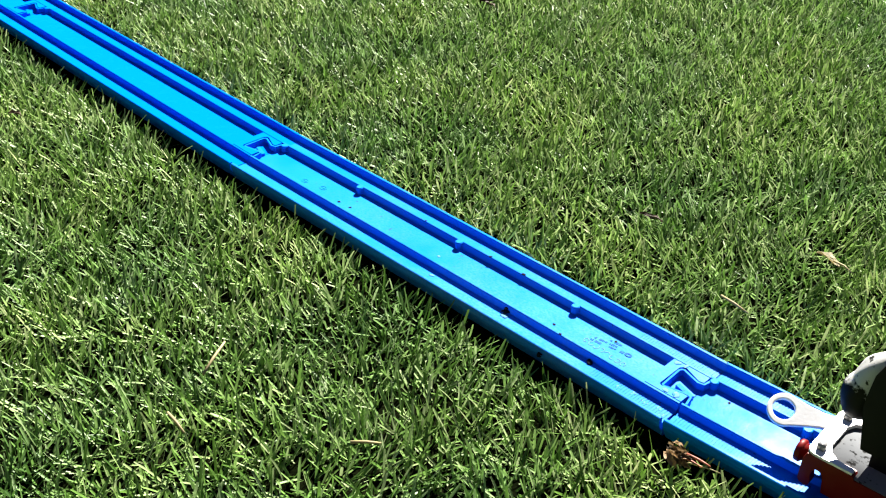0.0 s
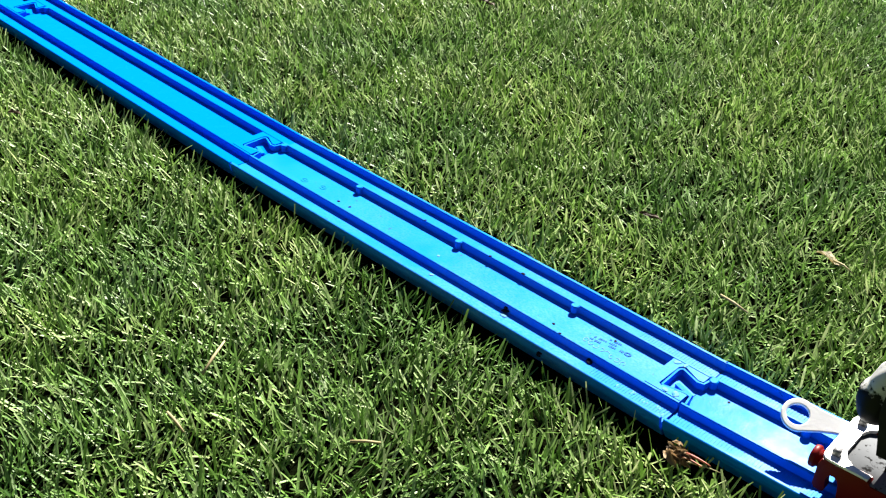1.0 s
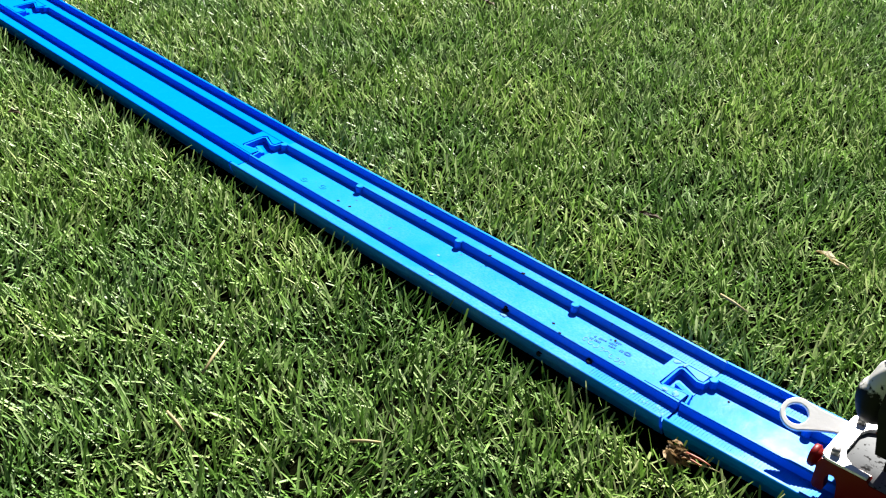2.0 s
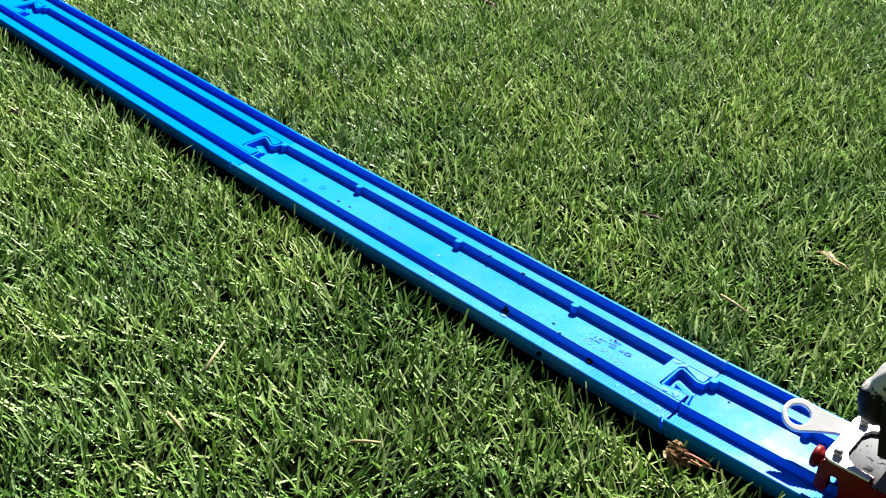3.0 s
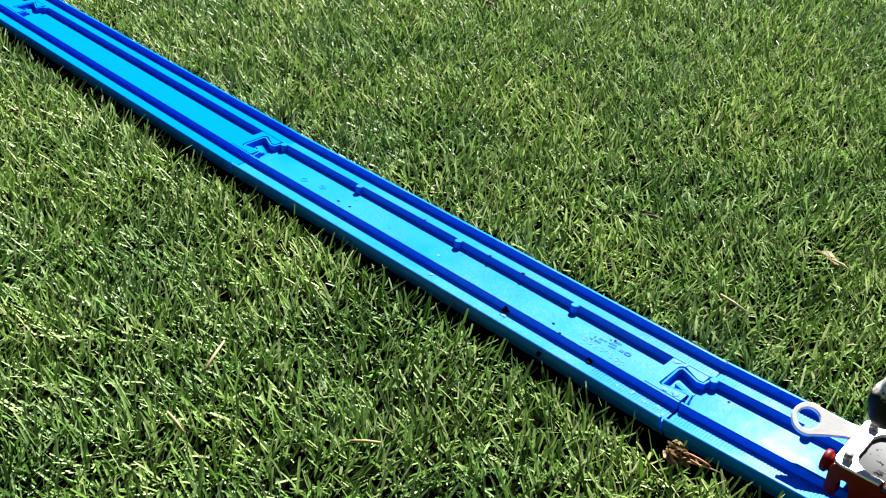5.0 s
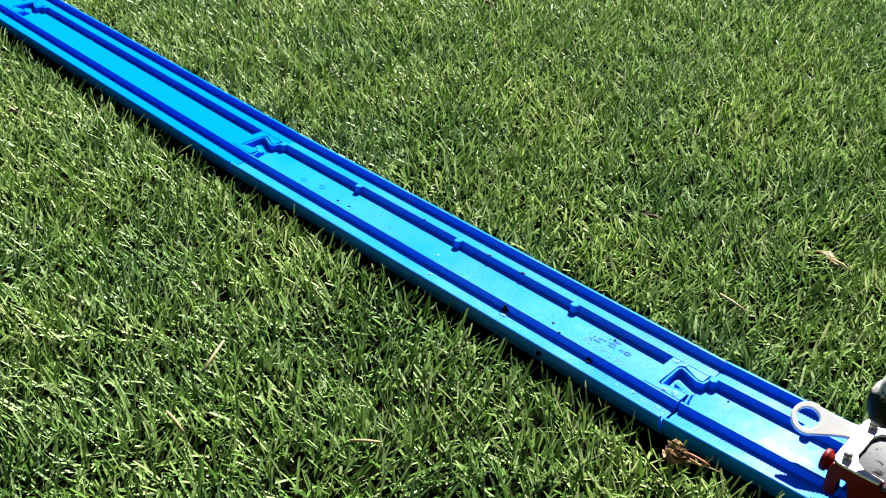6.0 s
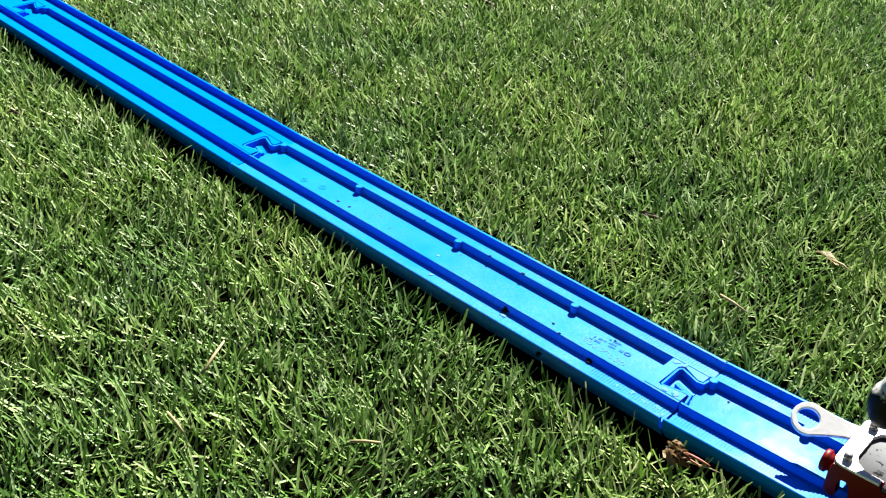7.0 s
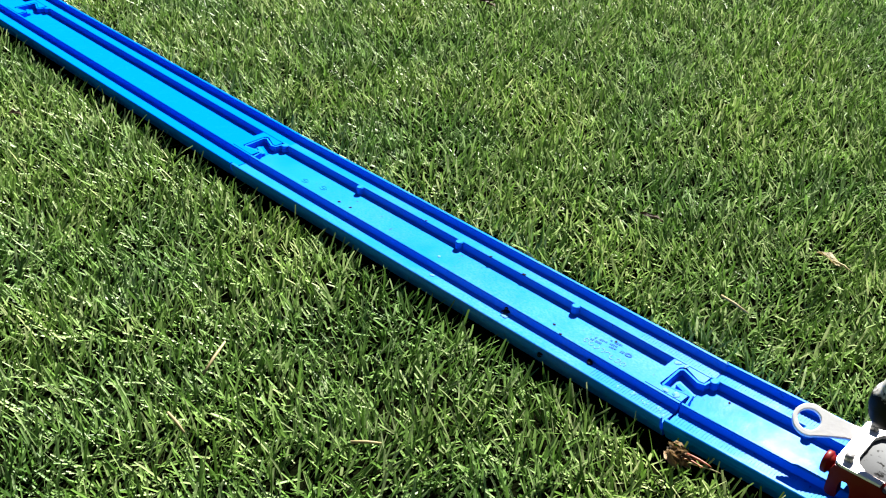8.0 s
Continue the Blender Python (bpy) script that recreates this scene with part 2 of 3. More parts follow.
def blades(rng, x, y, length, width, levels=3):
    """Curved tapering blades rooted at x, y."""
    n = len(x)
    az = rng.uniform(0, 2 * np.pi, n)
    cl = 2.2 * np.sin(x * 46 + 1.3 * np.sin(y * 31)) + 2.2 * np.cos(y * 53 + 1.7 * np.sin(x * 27))
    az = np.where(rng.random(n) < 0.38, cl + rng.normal(0, 0.8, n), az)
    lean = np.radians(8 + 60 * rng.beta(1.6, 1.3, n))
    curl = np.radians(rng.uniform(-14, 24, n))
    face = az + np.pi / 2 + rng.normal(0, 0.6, n)
    px, py, pz = x.copy(), y.copy(), np.full(n, -0.001)
    cols = []
    for k, t in enumerate(np.linspace(0, 1, levels + 1)):
        if k:
            th = lean + curl * (t - 0.5 / levels)
            step = length / levels
            px, py, pz = px + step * np.sin(th) * np.cos(az), py + step * np.sin(th) * np.sin(az), pz + step * np.cos(th)
        w = width * np.interp(t, [0, 0.35, 0.75, 1], [0.85, 1.0, 0.98, 0.66]) * 0.5
        dip = 0.3 * w
        cols += [np.stack([px - w * np.cos(face), py - w * np.sin(face), pz], 1),
                 np.stack([px + dip * np.cos(az) * np.cos(lean), py + dip * np.sin(az) * np.cos(lean), pz - dip * np.sin(lean)], 1),
                 np.stack([px + w * np.cos(face), py + w * np.sin(face), pz], 1)]
    return np.stack(cols, 1), px, py


def grass_mesh(name, rng, x, y, length, width, levels=4):
    v, tx, ty = blades(rng, x, y, length, width, levels)
    keep = ~over_track(tx, ty, 0.0002) & ~over_track(v[:, -5, 0], v[:, -5, 1], 0.0004)
    v = v[keep]
    n, per = len(v), v.shape[1]
    quads = np.array([[3 * k + j, 3 * k + j + 1, 3 * k + j + 4, 3 * k + j + 3] for k in range(levels) for j in (0, 1)])
    loops = ((np.arange(n) * per)[:, None, None] + quads[None]).reshape(-1)
    me = bpy.data.meshes.new(name)
    me.vertices.add(n * per)
    me.vertices.foreach_set("co", v.reshape(-1).astype(np.float32))
    me.loops.add(loops.size)
    me.loops.foreach_set("vertex_index", loops.astype(np.int32))
    me.polygons.add(n * levels * 2)
    me.polygons.foreach_set("loop_start", (np.arange(n * levels * 2) * 4).astype(np.int32))
    me.polygons.foreach_set("use_smooth", np.ones(n * levels * 2, dtype=bool))
    me.update(calc_edges=True)
    me.validate()
    me.materials.append(GRASS)
    return me


def lawn():
    rng = np.random.default_rng(7)
    n = 128000
    rad, ang = 0.365 * np.sqrt(rng.random(n)), rng.uniform(0, 2 * np.pi, n)
    x, y = -0.16 + rad * np.cos(ang), 0.11 + rad * np.sin(ang)
    # The bare strip lets near-black soil deepen the shade beside the track.
    ok = ~over_track(x, y, 0.001, 0.0032)
    x, y = x[ok], y[ok]
    length = rng.uniform(0.0065, 0.0140, len(x))
    length = np.where(over_track(x, y, 0.005, 0.004), length * rng.uniform(0.50, 0.95, len(x)), length)
    width = rng.uniform(0.00050, 0.00098, len(x))
    ob = new("grass", grass_mesh("grass", rng, x, y, length, width))
    tagged(ob, "short dense green lawn grass in bright sun", "grass", kind="stuff")
    n = 110000
    rad, ang = 0.365 * (14 ** rng.random(n)), rng.uniform(0, 2 * np.pi, n)
    x, y = -0.16 + rad * np.cos(ang), 0.11 + rad * np.sin(ang)
    ok = ~over_track(x, y, 0.002 + 0.004 * rad)
    x, y, rad = x[ok], y[ok], rad[ok]
    ob = new("grass_beyond", grass_mesh("grass_beyond", rng, x, y, rng.uniform(0.008, 0.018, len(x)) * (0.8 + 0.6 * rad), rng.uniform(0.004, 0.007, len(x)) * rad * 1.6, 2))
    tagged(ob, "short green lawn grass round the track", "grass", kind="stuff")


# ---- track ----
def track_section():
    """The track's section: a slab with two outer rims and two inner ridges."""
    half = [(7.65, ZF), (7.92, H - 0.0007), (8.02, H - 0.0003), (8.3, H), (9.0, H), (9.28, H - 0.0003), (9.38, H - 0.0007), (9.6, ZF),
            (17.3, ZF), (17.55, H - 0.0007), (17.63, H - 0.0003), (17.85, H), (18.65, H), (18.92, H - 0.0002), (19.0, H - 0.0006), (18.85, H - 0.0022),
            (18.3, H - 0.0040), (17.4, H - 0.0056), (15.6, 0.0)]
    right = [(y * 0.001, z) for y, z in half]
    return right + [(-y, z) for y, z in reversed(right)]


def socket(bm, x1):
    """The hollow end that holds the next piece's tongue; x1 is the piece's end."""
    pts = [(-13.5, 7.95), (-13.5, -7.95), (-.2, -7.95), (-.2, -4.3), (-1.6, -4.3), (-8.8, -5.9), (-9.8, -5.4), (-9.8, 5.4), (-9.0, 6.5), (-8.0, 6.8),
           (-1.8, 4.3), (-.2, 4.6), (-.2, 7.95)]
    prism(bm, [(x1 + x * 0.001, y * 0.001) for x, y in pts], ZF - 0.001, H)


def tongue(bm, x0):
    """A thin upright wall that fits inside the next piece's socket, and a low rib."""
    line = [(1.2, -7.9), (0.5, -3.9), (-1.8, -3.6), (-8.4, -5.1), (-9.1, -4.8), (-9.1, 4.8), (-8.5, 5.7), (-8.0, 6.0), (-1.6, 3.6), (0.4, 4.0), (1.2, 7.9)]
    rows = []
    for k, (x, y) in enumerate(line):
        a, c = Vector(line[max(k - 1, 0)]), Vector(line[min(k + 1, len(line) - 1)])
        d = (c - a).normalized()
        nx, ny = -d.y * 0.35, d.x * 0.35
        rows.append([bm.verts.new((x0 + (x + q * nx) * 0.001, (y + q * ny) * 0.001, z)) for q, z in ((-1, ZF - 0.0003), (1, ZF - 0.0003), (1, H - 0.0002), (-1, H - 0.0002))])
    for a, c in zip(rows, rows[1:]):
        for k in range(4):
            bm.faces.new((a[k], a[(k + 1) % 4], c[(k + 1) % 4], c[k]))
    bm.faces.new(rows[0]), bm.faces.new(rows[-1])
    prism(bm, [(x0 + x * 0.001, y * 0.001) for x, y in ((-6.8, -0.6), (-6.2, 0.8), (0.2, -1.4), (-0.4, -2.8))], ZF - 0.0003, ZF + 0.0011)


def track_piece(label, length, at, mat, pegs, tread_head, tread_tail):
    """A straight track piece from x = 0 to its length; the tongue is at 0, the socket at the far end."""
    ob = thing("toy_track_piece", label, "toy track", at, "track pieces")
    bm = bmesh.new()
    extruded(bm, track_section(), 0.00012, length - 0.00012, 24)
    part("bed", bm, mat, ob)
    bm = bmesh.new()
    socket(bm, length)
    soften(bm, 0.0003, 2)
    part("socket", bm, mat, ob)
    bm = bmesh.new()
    tongue(bm, 0)
    soften(bm, 0.0002, 1)
    part("tongue", bm, mat, ob)
    for x in pegs:
        bm = bmesh.new()
        tube(bm, [(ZF - 0.0005, 0.0015, x, 0.0074), (H - 0.0002, 0.0015, x, 0.0074), (H + 0.0001, 0.0012, x, 0.0074)], 16, 'z')
        part("peg", bm, mat, ob)
    for side in (-1, 1):
        bm = bmesh.new()
        spans = [(0.0010, tread_head), (length - tread_tail, length - 0.001)]
        for a, c in spans:
            x = a
            while x < c:
                y0, y1 = sorted((side * 0.0105, side * 0.0166))
                box(bm, x, x + 0.0006, y0, y1, ZF - 0.0002, ZF + 0.00011)
                x += 0.00105
        if bm.verts:
            tagged(part("tread", bm, mat, ob), kind="stuff")
        else:
            bm.free()
    return ob


def moulded_marks(ob, x, y):
    """Worn raised lettering that cannot be read: two rows of dark bars with a ring, and a row of large pale strokes."""
    bm = bmesh.new()
    rnd = random.Random(5)
    for x0, x1, y0, y1 in ((0.0, 7.6, 1.2, 2.3), (6.2, 12.0, 0.6, 1.4), (-1.5, 3.0, -0.6, -0.2), (4.0, 9.0, 3.6, 4.0)):
        at = x0
        while at < x1:
            wide, tall = rnd.uniform(0.28, 0.75), rnd.uniform(0.55, 1.0)
            mid = y0 + (y1 - y0) * (at - x0) / (x1 - x0)
            if rnd.random() > 0.12:
                box(bm, x + at * 0.001, x + (at + wide) * 0.001, y + (mid - 0.5 * tall) * 0.001, y + (mid + 0.5 * tall) * 0.001, ZF - 0.0002, ZF + 0.00012)
            at += wide + rnd.uniform(0.12, 0.3)
    part("moulded_bars", bm, BLUE_TEXT, ob, "worn raised dark marks")
    bm = bmesh.new()
    cx, cy = x + 0.0133, y + 0.0015
    for k in range(24):
        a, c = 2 * math.pi * k / 24, 2 * math.pi * (k + 1) / 24
        prism(bm, [(cx + r * 1.15 * math.cos(t), cy + r * 0.8 * math.sin(t)) for r, t in ((0.0006, a), (0.00115, a), (0.00115, c), (0.0006, c))], ZF - 0.0002, ZF + 0.00016)
    part("moulded_ring", bm, BLUE_TEXT, ob)
    bm = bmesh.new()
    for k in range(8):
        gx, gy = x + (-1.2 + 2.3 * k) * 0.001, y - (2.0 + 0.22 * k) * 0.001
        arc = rnd.uniform(2.4, 5.6)
        for j in range(9):
            a, c = k * 1.7 + arc * j / 9, k * 1.7 + arc * (j + 1) / 9
            prism(bm, [(gx + r * 0.8 * math.cos(t), gy + r * math.sin(t)) for r, t in ((0.00085, a), (0.0012, a), (0.0012, c), (0.00085, c))], ZF - 0.0002, ZF + 0.00010)
    part("moulded_strokes", bm, PALE, ob, "large worn pale raised strokes")


def moulded_circle(ob, x, y):
    """A small raised ring with a bar across it."""
    bm = bmesh.new()
    for k in range(20):
        a, c = 2 * math.pi * k / 20, 2 * math.pi * (k + 1) / 20
        prism(bm, [(x + r * 1.3 * math.cos(t), y + r * math.sin(t)) for r, t in ((0.0010, a), (0.0014, a), (0.0014, c), (0.0010, c))], ZF - 0.0002, ZF + 0.00012)
    box(bm, x - 0.0008, x + 0.0009, y - 0.0002, y + 0.0002, ZF - 0.0002, ZF + 0.00012)
    part("moulded_circle", bm, BLUE_OLD, ob)


def tracks():
    bend = pose(-PITCH, 0, 0, 0, 0, -1.26)
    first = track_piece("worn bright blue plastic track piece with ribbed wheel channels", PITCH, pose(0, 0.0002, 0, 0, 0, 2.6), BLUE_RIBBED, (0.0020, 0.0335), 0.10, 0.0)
    second = track_piece("worn scuffed blue plastic track piece with pegs and moulded marks", PITCH, pose(-PITCH, 0, 0), BLUE_OLD,
                         (0.0026, 0.0513, 0.1069, 0.1625), 0.0, 0.030)
    moulded_marks(second, 0.1761, 0.0)
    moulded_circle(second, 0.0286, -0.0026)
    moulded_circle(second, 0.0383, -0.0010)
    track_piece("clean smooth bright blue plastic track piece", PITCH, bend @ pose(-PITCH, 0, 0), BLUE_NEW, (0.0026,), 0.0, 0.0)
    track_piece("clean smooth bright blue plastic track piece", PITCH, bend @ pose(-2 * PITCH, 0, 0), BLUE_NEW, (0.0026,), 0.0, 0.0)
    return first


# ---- locomotive ----
def locomotive():
    """A toy locomotive; its front beam is at x = 0, the channel's floor at z = 0."""
    ob = thing("toy_locomotive", "toy locomotive with red frame, white running plate and black boiler", "toy train", pose(0.0427, 0, ZF, 0, 0, 2.6))
    mm = 0.001
    bm = bmesh.new()
    prism(bm, [(x * mm, y * mm) for x, y in ((2.2, -11.3), (92, -11.3), (92, 11.3), (2.2, 11.3))], 11.9 * mm, 13.1 * mm)
    soften(bm, 0.0004, 2)
    part("deck", bm, SCUFFED_SHADED, ob, "scuffed white deck, greyed to look shaded", True)
    bm = bmesh.new()
    prism(bm, [(x * mm, y * mm) for x, y in ((-0.6, -11.1), (-1.4, -10.2), (-1.7, -9), (-1.7, 9), (-1.4, 10.2), (-0.6, 11.1), (0.8, 11.5), (11.5, 11.5), (11.5, 9.9), (6.5, 9.3),
                                             (4.0, 7.6), (2.8, 5), (2.8, -5), (4.0, -7.6), (6.5, -9.3), (11.5, -9.9), (11.5, -11.5), (0.8, -11.5))], 13.3 * mm, 14.6 * mm)
    soften(bm, 0.0003, 2, 0.9)
    part("front_rim", bm, WHITE, ob, "raised white rim with rounded corners")
    bm = bmesh.new()
    box(bm, -1.4 * mm, 1.6 * mm, -8.6 * mm, 8.6 * mm, 7.0 * mm, 13.3 * mm)
    soften(bm, 0.0006, 2)
    part("front_beam", bm, RED, ob)
    bm = bmesh.new()
    box(bm, 6.0 * mm, 92 * mm, -8.5 * mm, 8.5 * mm, 2.6 * mm, 11.9 * mm)
    soften(bm, 0.0006, 2)
    part("underframe", bm, SHADED_RED, ob, "red underframe, coloured darker for shade")
    # side frames with an arched notch behind the guard at the front
    side = ((-1.0, 13.8), (-1.9, 11.6), (-2.0, 4.2), (-1.4, 3.1), (0.2, 2.8), (1.3, 3.3), (1.5, 4.4), (1.1, 7.2), (1.4, 8.8), (2.1, 9.7), (3.2, 9.8),
            (4.1, 9.0), (4.6, 7.6), (5.1, 3.0), (92, 3.0), (92, 12.6), (12.5, 12.6), (11.8, 13.8))
    for y0, y1 in ((-11.65, -8.6), (8.6, 11.65)):
        bm = bmesh.new()
        rings = [[bm.verts.new((x * mm, y * mm, z * mm)) for x, z in side] for y in (y0, y1)]
        for k in range(len(side)):
            bm.faces.new((rings[0][k], rings[0][(k + 1) % len(side)], rings[1][(k + 1) % len(side)], rings[1][k]))
        bm.faces.new(rings[0]), bm.faces.new(rings[1])
        soften(bm, 0.00045, 3, 0.9)
        part("side_frame", bm, RED, ob, "red side frame with an arched notch")
    # the far buffer is broken off
    bm = bmesh.new()
    tube(bm, [(x * mm, q * mm, -7.6 * mm, 10.1 * mm) for x, q in ((-5.2, 2.4), (-5.0, 3.0), (-4.7, 3.25), (-3.6, 3.3), (-3.3, 3.0), (-3.1, 2.5), (-1.0, 2.6))], 24, 'x')
    part("buffer", bm, RED, ob, "", True)
    for s in (-1, 1):
        bm = bmesh.new()
        box(bm, 0.2 * mm, 2.3 * mm, (s * 8.3 - 1.0) * mm, (s * 8.3 + 1.0) * mm, 14.4 * mm, 16.6 * mm)
        soften(bm, 0.0005, 3)
        part("bracket", bm, STEEL, ob, "small grey bracket", True)
    # coupling: a ring with a tail, hanging askew
    bm = bmesh.new()
    outer = [(4.85 * math.cos(a), 4.9 * math.sin(a)) for a in (radians(62 + 236 * k / 32) for k in range(33))]
    ring = [(15.0, -2.2), (10.5, -2.2), (6.6, -3.1)] + list(reversed(outer)) + [(6.6, 3.2), (10.5, 2.5), (15.0, 2.2)]
    hole = [(-0.2 + 3.2 * math.cos(2 * math.pi * k / 32), 3.1 * math.sin(2 * math.pi * k / 32)) for k in range(32)]
    vo = [[bm.verts.new((x * mm, y * mm, h * mm)) for x, y in ring] for h in (-1.8, 0)]
    vi = [[bm.verts.new((x * mm, y * mm, h * mm)) for x, y in hole] for h in (-1.8, 0)]
    for lo, hi in (vo, vi):
        for k in range(len(lo)):
            bm.faces.new((lo[k], lo[(k + 1) % len(lo)], hi[(k + 1) % len(lo)], hi[k]))
    for level in (0, 1):
        edges = []
        for loop in (vo[level], vi[level]):
            edges += [bm.edges.get((loop[k], loop[(k + 1) % len(loop)])) for k in range(len(loop))]
        bmesh.ops.triangle_fill(bm, edges=edges, use_beauty=True)
    soften(bm, 0.0003, 2, 1.0)
    bm.transform(pose(-14.4 * mm, 1.3 * mm, 13.2 * mm, 33, 3, 19.5))
    part("coupling_ring", bm, OFF_WHITE, ob, "white plastic coupling ring hanging askew")
    # boiler casing, saddle, cab and the rounded front
    casing = ((10.6, 20.0), (9.5, 26.4), (8.2, 33), (8.3, 37.3), (8.9, 44.2), (10.5, 48.3), (14, 50.5), (60, 50.5), (60, 20.0))
    bm = bmesh.new()
    rings = [[bm.verts.new((x * mm, y * mm, z * mm)) for x, z in casing] for y in (-7.5, 7.5)]
    for k in range(len(casing)):
        bm.faces.new((rings[0][k], rings[0][(k + 1) % len(casing)], rings[1][(k + 1) % len(casing)], rings[1][k]))
    bm.faces.new(rings[0]), bm.faces.new(rings[1])
    soften(bm, 0.0007, 3, 0.5)
    part("boiler", bm, BLACK, ob)
    bm = bmesh.new()
    box(bm, 13.0 * mm, 60 * mm, -4.0 * mm, 4.0 * mm, 13.0 * mm, 20.4 * mm)
    soften(bm, 0.0006, 2)
    part("saddle", bm, BLACK, ob)
    bm = bmesh.new()
    box(bm, 60 * mm, 90 * mm, -11 * mm, 11 * mm, 13.0 * mm, 52 * mm)
    soften(bm, 0.0012, 3)
    part("cab", bm, BLACK, ob)
    bm = bmesh.new()
    girth = ((24.2, 0.06), (24.5, 0.30), (26, 0.75), (28.3, 0.94), (31.2, 1.0), (34.0, 0.97), (35.7, 0.96), (36.6, 0.88), (38.0, 0.89), (40.0, 0.88), (42.2, 0.84), (44.0, 0.74), (46.2, 0.50), (47.6, 0.25), (48.0, 0.05))
    sides, made = 40, []
    for z, g in girth:
        ring = []
        for k in range(sides):
            t = 2 * math.pi * k / sides
            q = g * (1 + 0.13 * noise.noise(Vector((1.6 * math.cos(t), 1.6 * math.sin(t), z * 0.22))))
            ring.append(bm.verts.new(((5.5 + 0.35 * max(0.0, z - 34) + 6.0 * q * math.cos(t)) * mm, 5.8 * q * math.sin(t) * mm, z * mm)))
        made.append(ring)
    for lo, hi in zip(made, made[1:]):
        for k in range(sides):
            bm.faces.new((lo[k], lo[(k + 1) % sides], hi[(k + 1) % sides], hi[k]))
    bm.faces.new(made[0]), bm.faces.new(made[-1])
    part("smokebox_front", bm, GRIMY_SHADED, ob, "grimy pale grey rounded front, its lower half blackened as shade", True)
    # wheels
    for x in (32, 52, 74):
        for s in (-1, 1):
            bm = bmesh.new()
            tube(bm, [(s * 11.4 * mm, 6.8 * mm, x * mm, 6.8 * mm), (s * 13.4 * mm, 6.8 * mm, x * mm, 6.8 * mm)], 32, 'y')
            part("wheel", bm, BLACK, ob)
    return ob


# ---- litter ----
def curled_leaf(name, label, at, size, mat, stalk_mat, lobes, seed):
    """A crumpled leaf: a few curled lobes and its stalks."""
    rnd = random.Random(seed)
    ob = thing(name, label, "leaf", at)
    for n in range(lobes):
        bm = bmesh.new()
        nu, nv = 9, 5
        grid = []
        wide = rnd.uniform(0.08, 0.17) if lobes > 1 else 0.24
        for i in range(nu):
            t = i / (nu - 1)
            w = math.sin(math.pi * min(1, t * 0.92 + 0.06)) ** 0.7 * size * wide
            row = []
            for j in range(nv):
                q = j / (nv - 1) * 2 - 1
                row.append(bm.verts.new((size * (t - 0.5), w * q * rnd.uniform(0.7, 1.2),
                                         abs(q) * w * 0.45 + size * 0.07 * math.sin(t * 5 + n) + rnd.uniform(0, 0.08) * size)))
            grid.append(row)
        for i in range(nu - 1):
            for j in range(nv - 1):
                bm.faces.new((grid[i][j], grid[i + 1][j], grid[i + 1][j + 1], grid[i][j + 1]))
        bmesh.ops.solidify(bm, geom=bm.faces, thickness=0.0002)
        if n:
            bm.transform(pose(rnd.uniform(-.2, .2) * size, rnd.uniform(-.15, .15) * size, 0.32 / lobes * size * n, rnd.uniform(-30, 30), rnd.uniform(-12, 12), rnd.uniform(-50, 50)))
        part("blade", bm, mat, ob, "", True)
    for n in range(min(2, lobes)):
        bm = bmesh.new()
        tube(bm, [(size * 0.2, 0.00045, 0, size * 0.08), (size * 0.6, 0.0004, size * (0.05 + 0.1 * n), size * 0.1), (size * 1.0, 0.00015, size * (0.02 - 0.12 * n), size * 0.02)], 8, 'x')
        part("stalk", bm, stalk_mat, ob, "", True)
    return ob


def crumpled_leaf(at):
    """A dead leaf crumpled into many folds, with a pink and a pale stalk."""
    rnd = random.Random(11)
    ob = thing("dead_leaf", "crumpled brown dead leaf with pink stalks beside the track", "leaf", at)
    for n in range(15):
        bm = bmesh.new()
        nu, nv, long, wide = 8, 4, rnd.uniform(4.5, 8.5), rnd.uniform(0.6, 1.5)
        rows = []
        for i in range(nu):
            t = i / (nu - 1)
            w = wide * math.sin(math.pi * (0.08 + 0.88 * t)) ** 0.6
            rows.append([bm.verts.new((0.001 * long * (t - 0.5), 0.001 * w * (2 * j / (nv - 1) - 1) * rnd.uniform(0.6, 1.2),
                                       0.001 * (0.9 * math.sin(4 * t + n) + 0.8 * w * (2 * j / (nv - 1) - 1) ** 2 + rnd.uniform(-0.35, 0.35)))) for j in range(nv)])
        for i in range(nu - 1):
            for j in range(nv - 1):
                bm.faces.new((rows[i][j], rows[i + 1][j], rows[i + 1][j + 1], rows[i][j + 1]))
        bmesh.ops.solidify(bm, geom=bm.faces, thickness=0.00015)
        bm.transform(pose(rnd.gauss(-1.2, 1.5) * 0.001, rnd.gauss(0, 1.5) * 0.001, rnd.uniform(-0.8, 0.9) * 0.001, rnd.uniform(-45, 45), rnd.uniform(-14, 14), rnd.gauss(-12, 32)))
        part("fold", bm, (TAN_LEAF, TAN_LEAF, TAN_LEAF, DEAD_LEAF)[n % 4], ob, "", True)
    for ends, mat in ((((1.0, 0.8, 1.4), (8.5, 0.5, 1.0), 0.55), PINK_STALK), (((0.5, -0.6, 1.0), (6.5, -1.0, 0.8), 0.42), PINK_STALK), (((2.5, -1.2, 0.6), (11.5, 0.6, 0.2), 0.30), STRAW)):
        (p, q, r) = ends
        bm = bmesh.new()
        tube(bm, [((p[0] + (q[0] - p[0]) * t) * 0.001, r * (1 - 0.6 * t) * 0.001, (p[1] + (q[1] - p[1]) * t + 0.4 * math.sin(3 * t)) * 0.001, (p[2] + (q[2] - p[2]) * t) * 0.001) for t in (0, 0.25, 0.5, 0.75, 1)], 8, 'x')
        part("stalk", bm, mat, ob, "pink stalk" if mat is PINK_STALK else "pale stalk", True)
    return ob


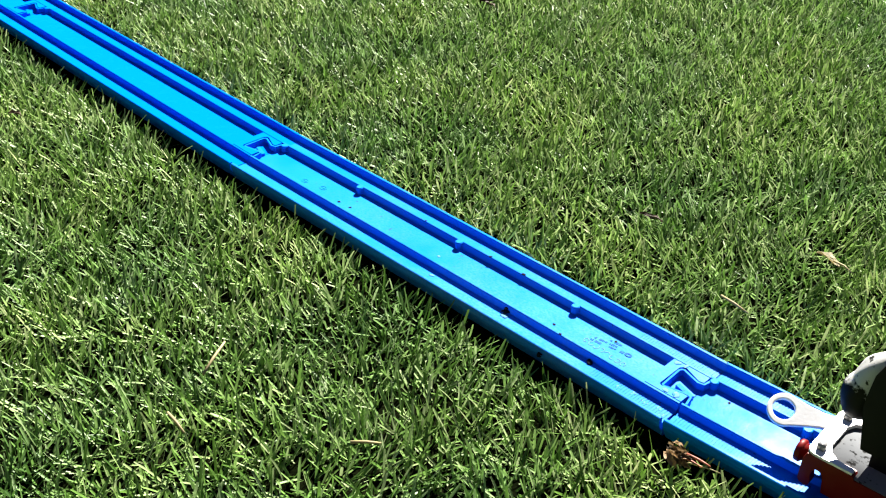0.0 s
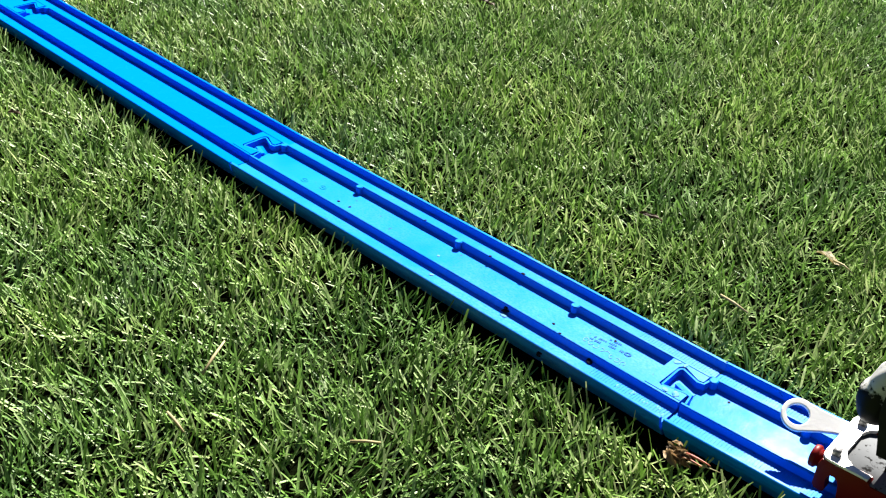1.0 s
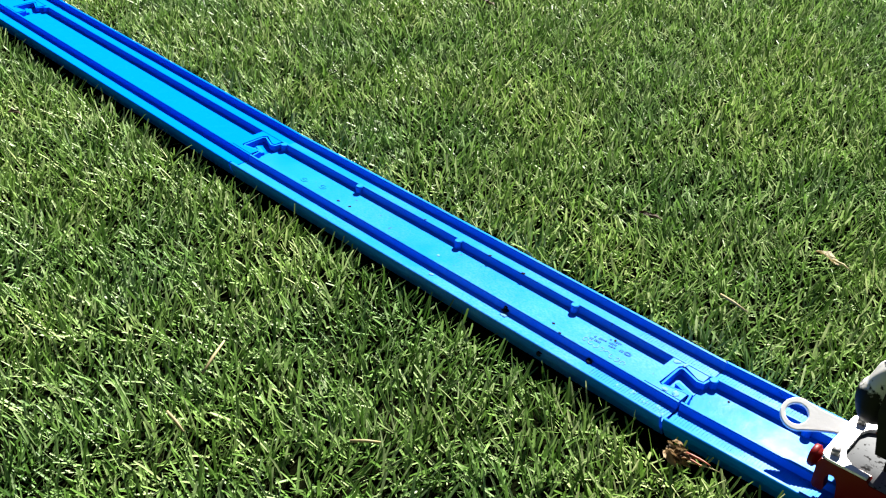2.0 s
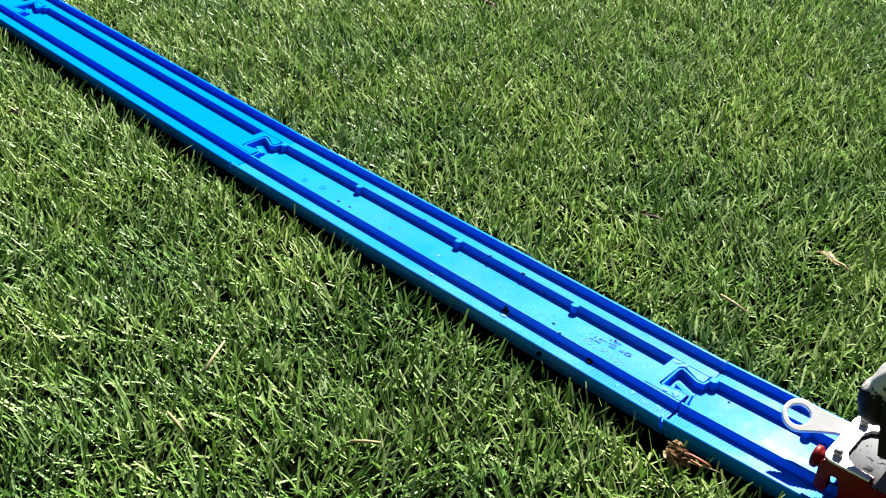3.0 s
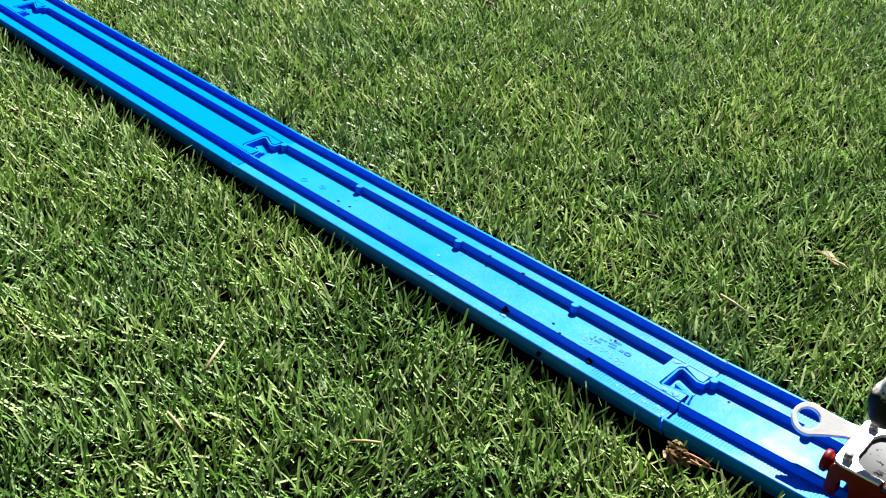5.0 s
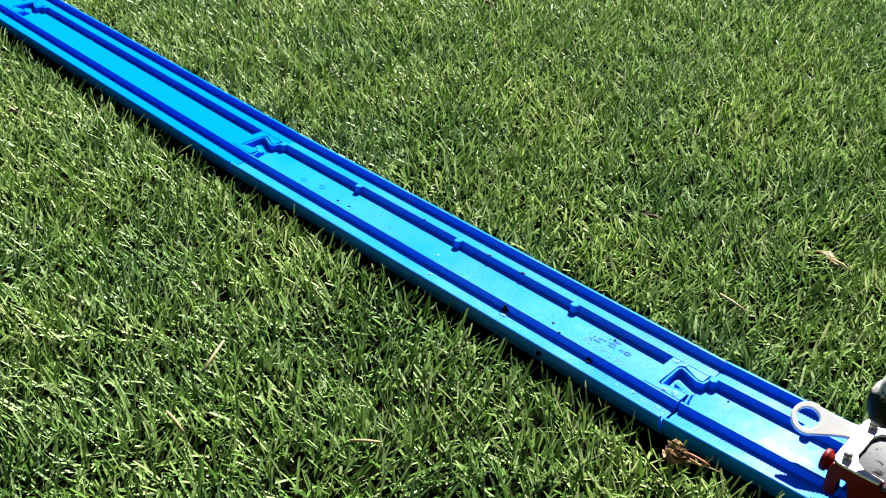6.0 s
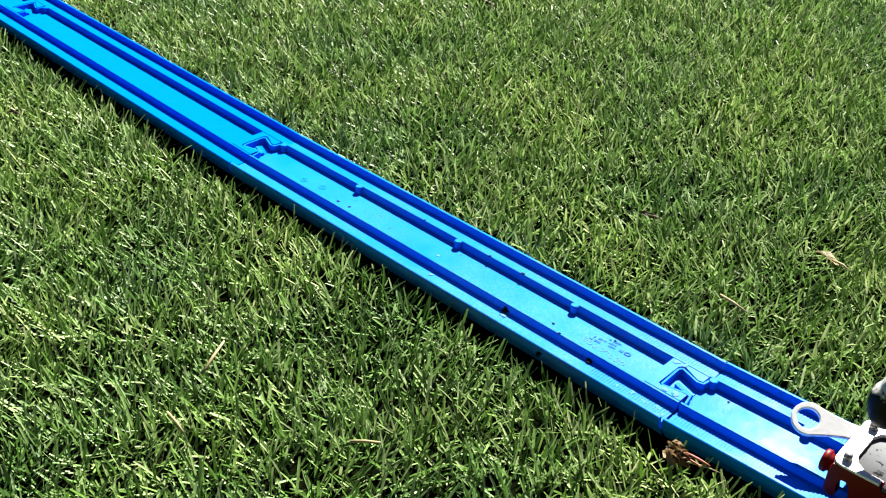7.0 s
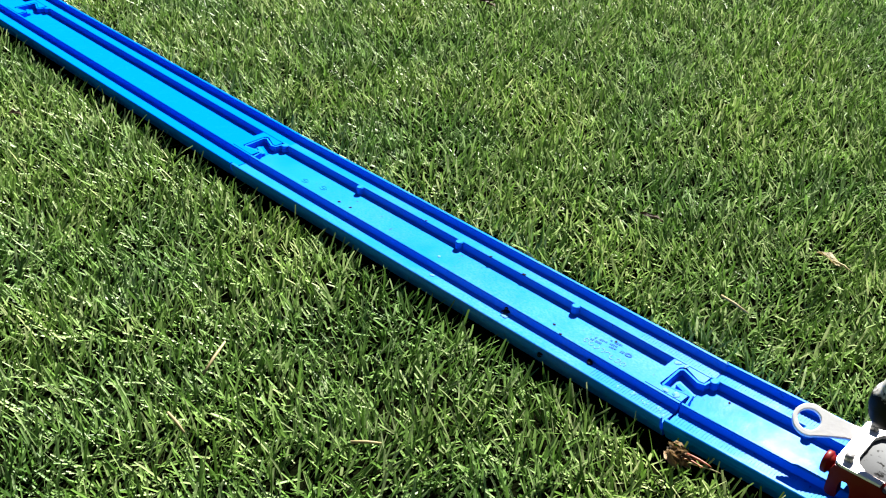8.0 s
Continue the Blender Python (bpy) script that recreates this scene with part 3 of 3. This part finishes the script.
def straw(at, length):
    bm = bmesh.new()
    tube(bm, [(-length / 2, 0.00045, 0, 0), (0, 0.0005, 0.0001, 0.0002), (length / 2, 0.0003, 0, 0)], 8, 'x')
    ob = new("straw_stalk", mesh_of("straw_stalk", bm, STRAW, True))
    ob.matrix_basis = at
    return tagged(ob, "dry pale straw stalk lying in the grass", "straw", "dry stalks")


def crumb(name, label, at, size, mat, seed, flat=0.35):
    bm = bmesh.new()
    bmesh.ops.create_icosphere(bm, subdivisions=2, radius=1)
    off = Vector((seed * 3.1, seed * 1.7, 0))
    for v in bm.verts:
        s = 1 + 0.35 * noise.noise(v.co * 1.6 + off)
        v.co = Vector((v.co.x * s * size, v.co.y * s * size * 0.7, max(v.co.z, -0.3) * s * size * flat))
    ob = new(name, mesh_of(name, bm, mat, True))
    ob.matrix_basis = at
    return tagged(ob, label, "dirt", "crumbs of dirt")


def litter():
    crumpled_leaf(pose(0.0140, -0.0284, 0.0092, 0, 0, 10))
    curled_leaf("dead_leaf", "small pale dry leaf lying in the grass", pose(-0.0045, 0.089, 0.0140, -18, 0, -10), 0.0105, STRAW, STRAW, 1, 4)
    # Three dark brown leaves stand in for shaded holes between the blades.
    curled_leaf("dead_leaf", "small dark brown leaf standing in for a shaded hole in the grass", pose(-0.0702, 0.0714, 0.0105, 15, 0, 11), 0.0065, DEAD_LEAF, DEAD_LEAF, 2, 5)
    curled_leaf("dead_leaf", "small dark brown leaf standing in for a shaded hole in the grass", pose(-0.3209, -0.0612, 0.0085, 15, 0, 11), 0.0055, DEAD_LEAF, DEAD_LEAF, 2, 6)
    curled_leaf("dead_leaf", "small dark brown leaf standing in for a shaded hole in the grass", pose(-0.2689, 0.1948, 0.0105, 15, 0, -12), 0.008, DEAD_LEAF, DEAD_LEAF, 2, 7)
    straw(pose(-0.0138, 0.0425, 0.0130, 0, 4, -6), 0.0115)
    straw(pose(-0.1105, -0.1003, 0.0130, 0, -6, 118), 0.0150)
    straw(pose(-0.0942, -0.1250, 0.0125, 0, 6, -5), 0.0095)
    straw(pose(-0.0502, -0.0912, 0.0125, 0, 3, 46), 0.0088)
    specks = ((-68.6, -12.0, ZF, 1.6, PALE), (-69.6, -9.9, ZF + .0004, 1.7, MUD), (-70.0, -9.3, ZF + .0014, 1.2, MUD), (-33, -10.6, ZF + .0002, 1.5, MUD), (-78.2, 8.6, H, 0.9, MUD), (-94, 8.4, H, 0.7, MUD),
              (-33.7, 4.3, ZF, 0.7, MUD), (-53.9, -3.3, ZF, 0.7, MUD), (-165, -3.5, ZF, 0.8, MUD), (-158.6, -3.2, ZF, 0.7, MUD), (9.1, 5.2, ZF, 0.6, MUD), (-110, -2.3, ZF, 0.8, PALE),
              (-103, -12.8, ZF, 1.0, PALE), (-12.6, 10.8, ZF, 1.2, PALE), (-3.0, -6.4, H, 1.5, WORN), (-6.5, -7.0, H, 1.2, WORN), (-11.4, 6.9, H, 1.3, WORN), (-8.6, 7.3, H, 1.0, WORN), (-4.6, -12.2, ZF, 1.5, WORN), (-9.2, -13.4, ZF, 1.3, WORN), (-2.4, -14.6, ZF, 1.2, WORN), (-14.2, -12.4, ZF, 1.4, WORN), (-19.5, -13.6, ZF, 1.1, WORN), (-47, -8.7, H, 0.6, MUD), (-128, 8.6, H, 0.6, MUD), (-46.8, -18.8, H - .0024, 1.3, MUD), (-47.6, -18.3, H - .0040, 1.1, MUD))
    for k, (x, y, z, size, mat) in enumerate(specks):
        crumb("dirt_crumb", "dark crumb of dried mud on the blue track" if mat is MUD else "pale flake of worn plastic on the blue track",
              pose(x * 0.001, y * 0.001, z, 0, 0, k * 47), size * 0.001, mat, k, 0.35 if mat is MUD else 0.16 if mat is PALE else 0.08)


ground()
unseen_walls()
lawn()
tracks()
litter()
engine = locomotive()


def motions():
    def at(d):
        k = d / 44.0
        return pose(0.0427 + 0.0073 * k, -0.0007 + 0.0013 * k, ZF, 0, 0, 2.6)
    steps = ((0, 0), (0.4, 0), (0.5, 3), (0.6, 8.5), (0.7, 25.5), (0.8, 33), (0.9, 31), (1.0, 25.5), (1.1, 24.5), (1.3, 23.5), (1.7, 23.5), (2.8, 27),
             (3.1, 28.5), (3.2, 38.5), (3.3, 41.5), (3.4, 43), (3.5, 44), (8.0, 44))
    walk(engine, [(t, at(d)) for t, d in steps])


motions()
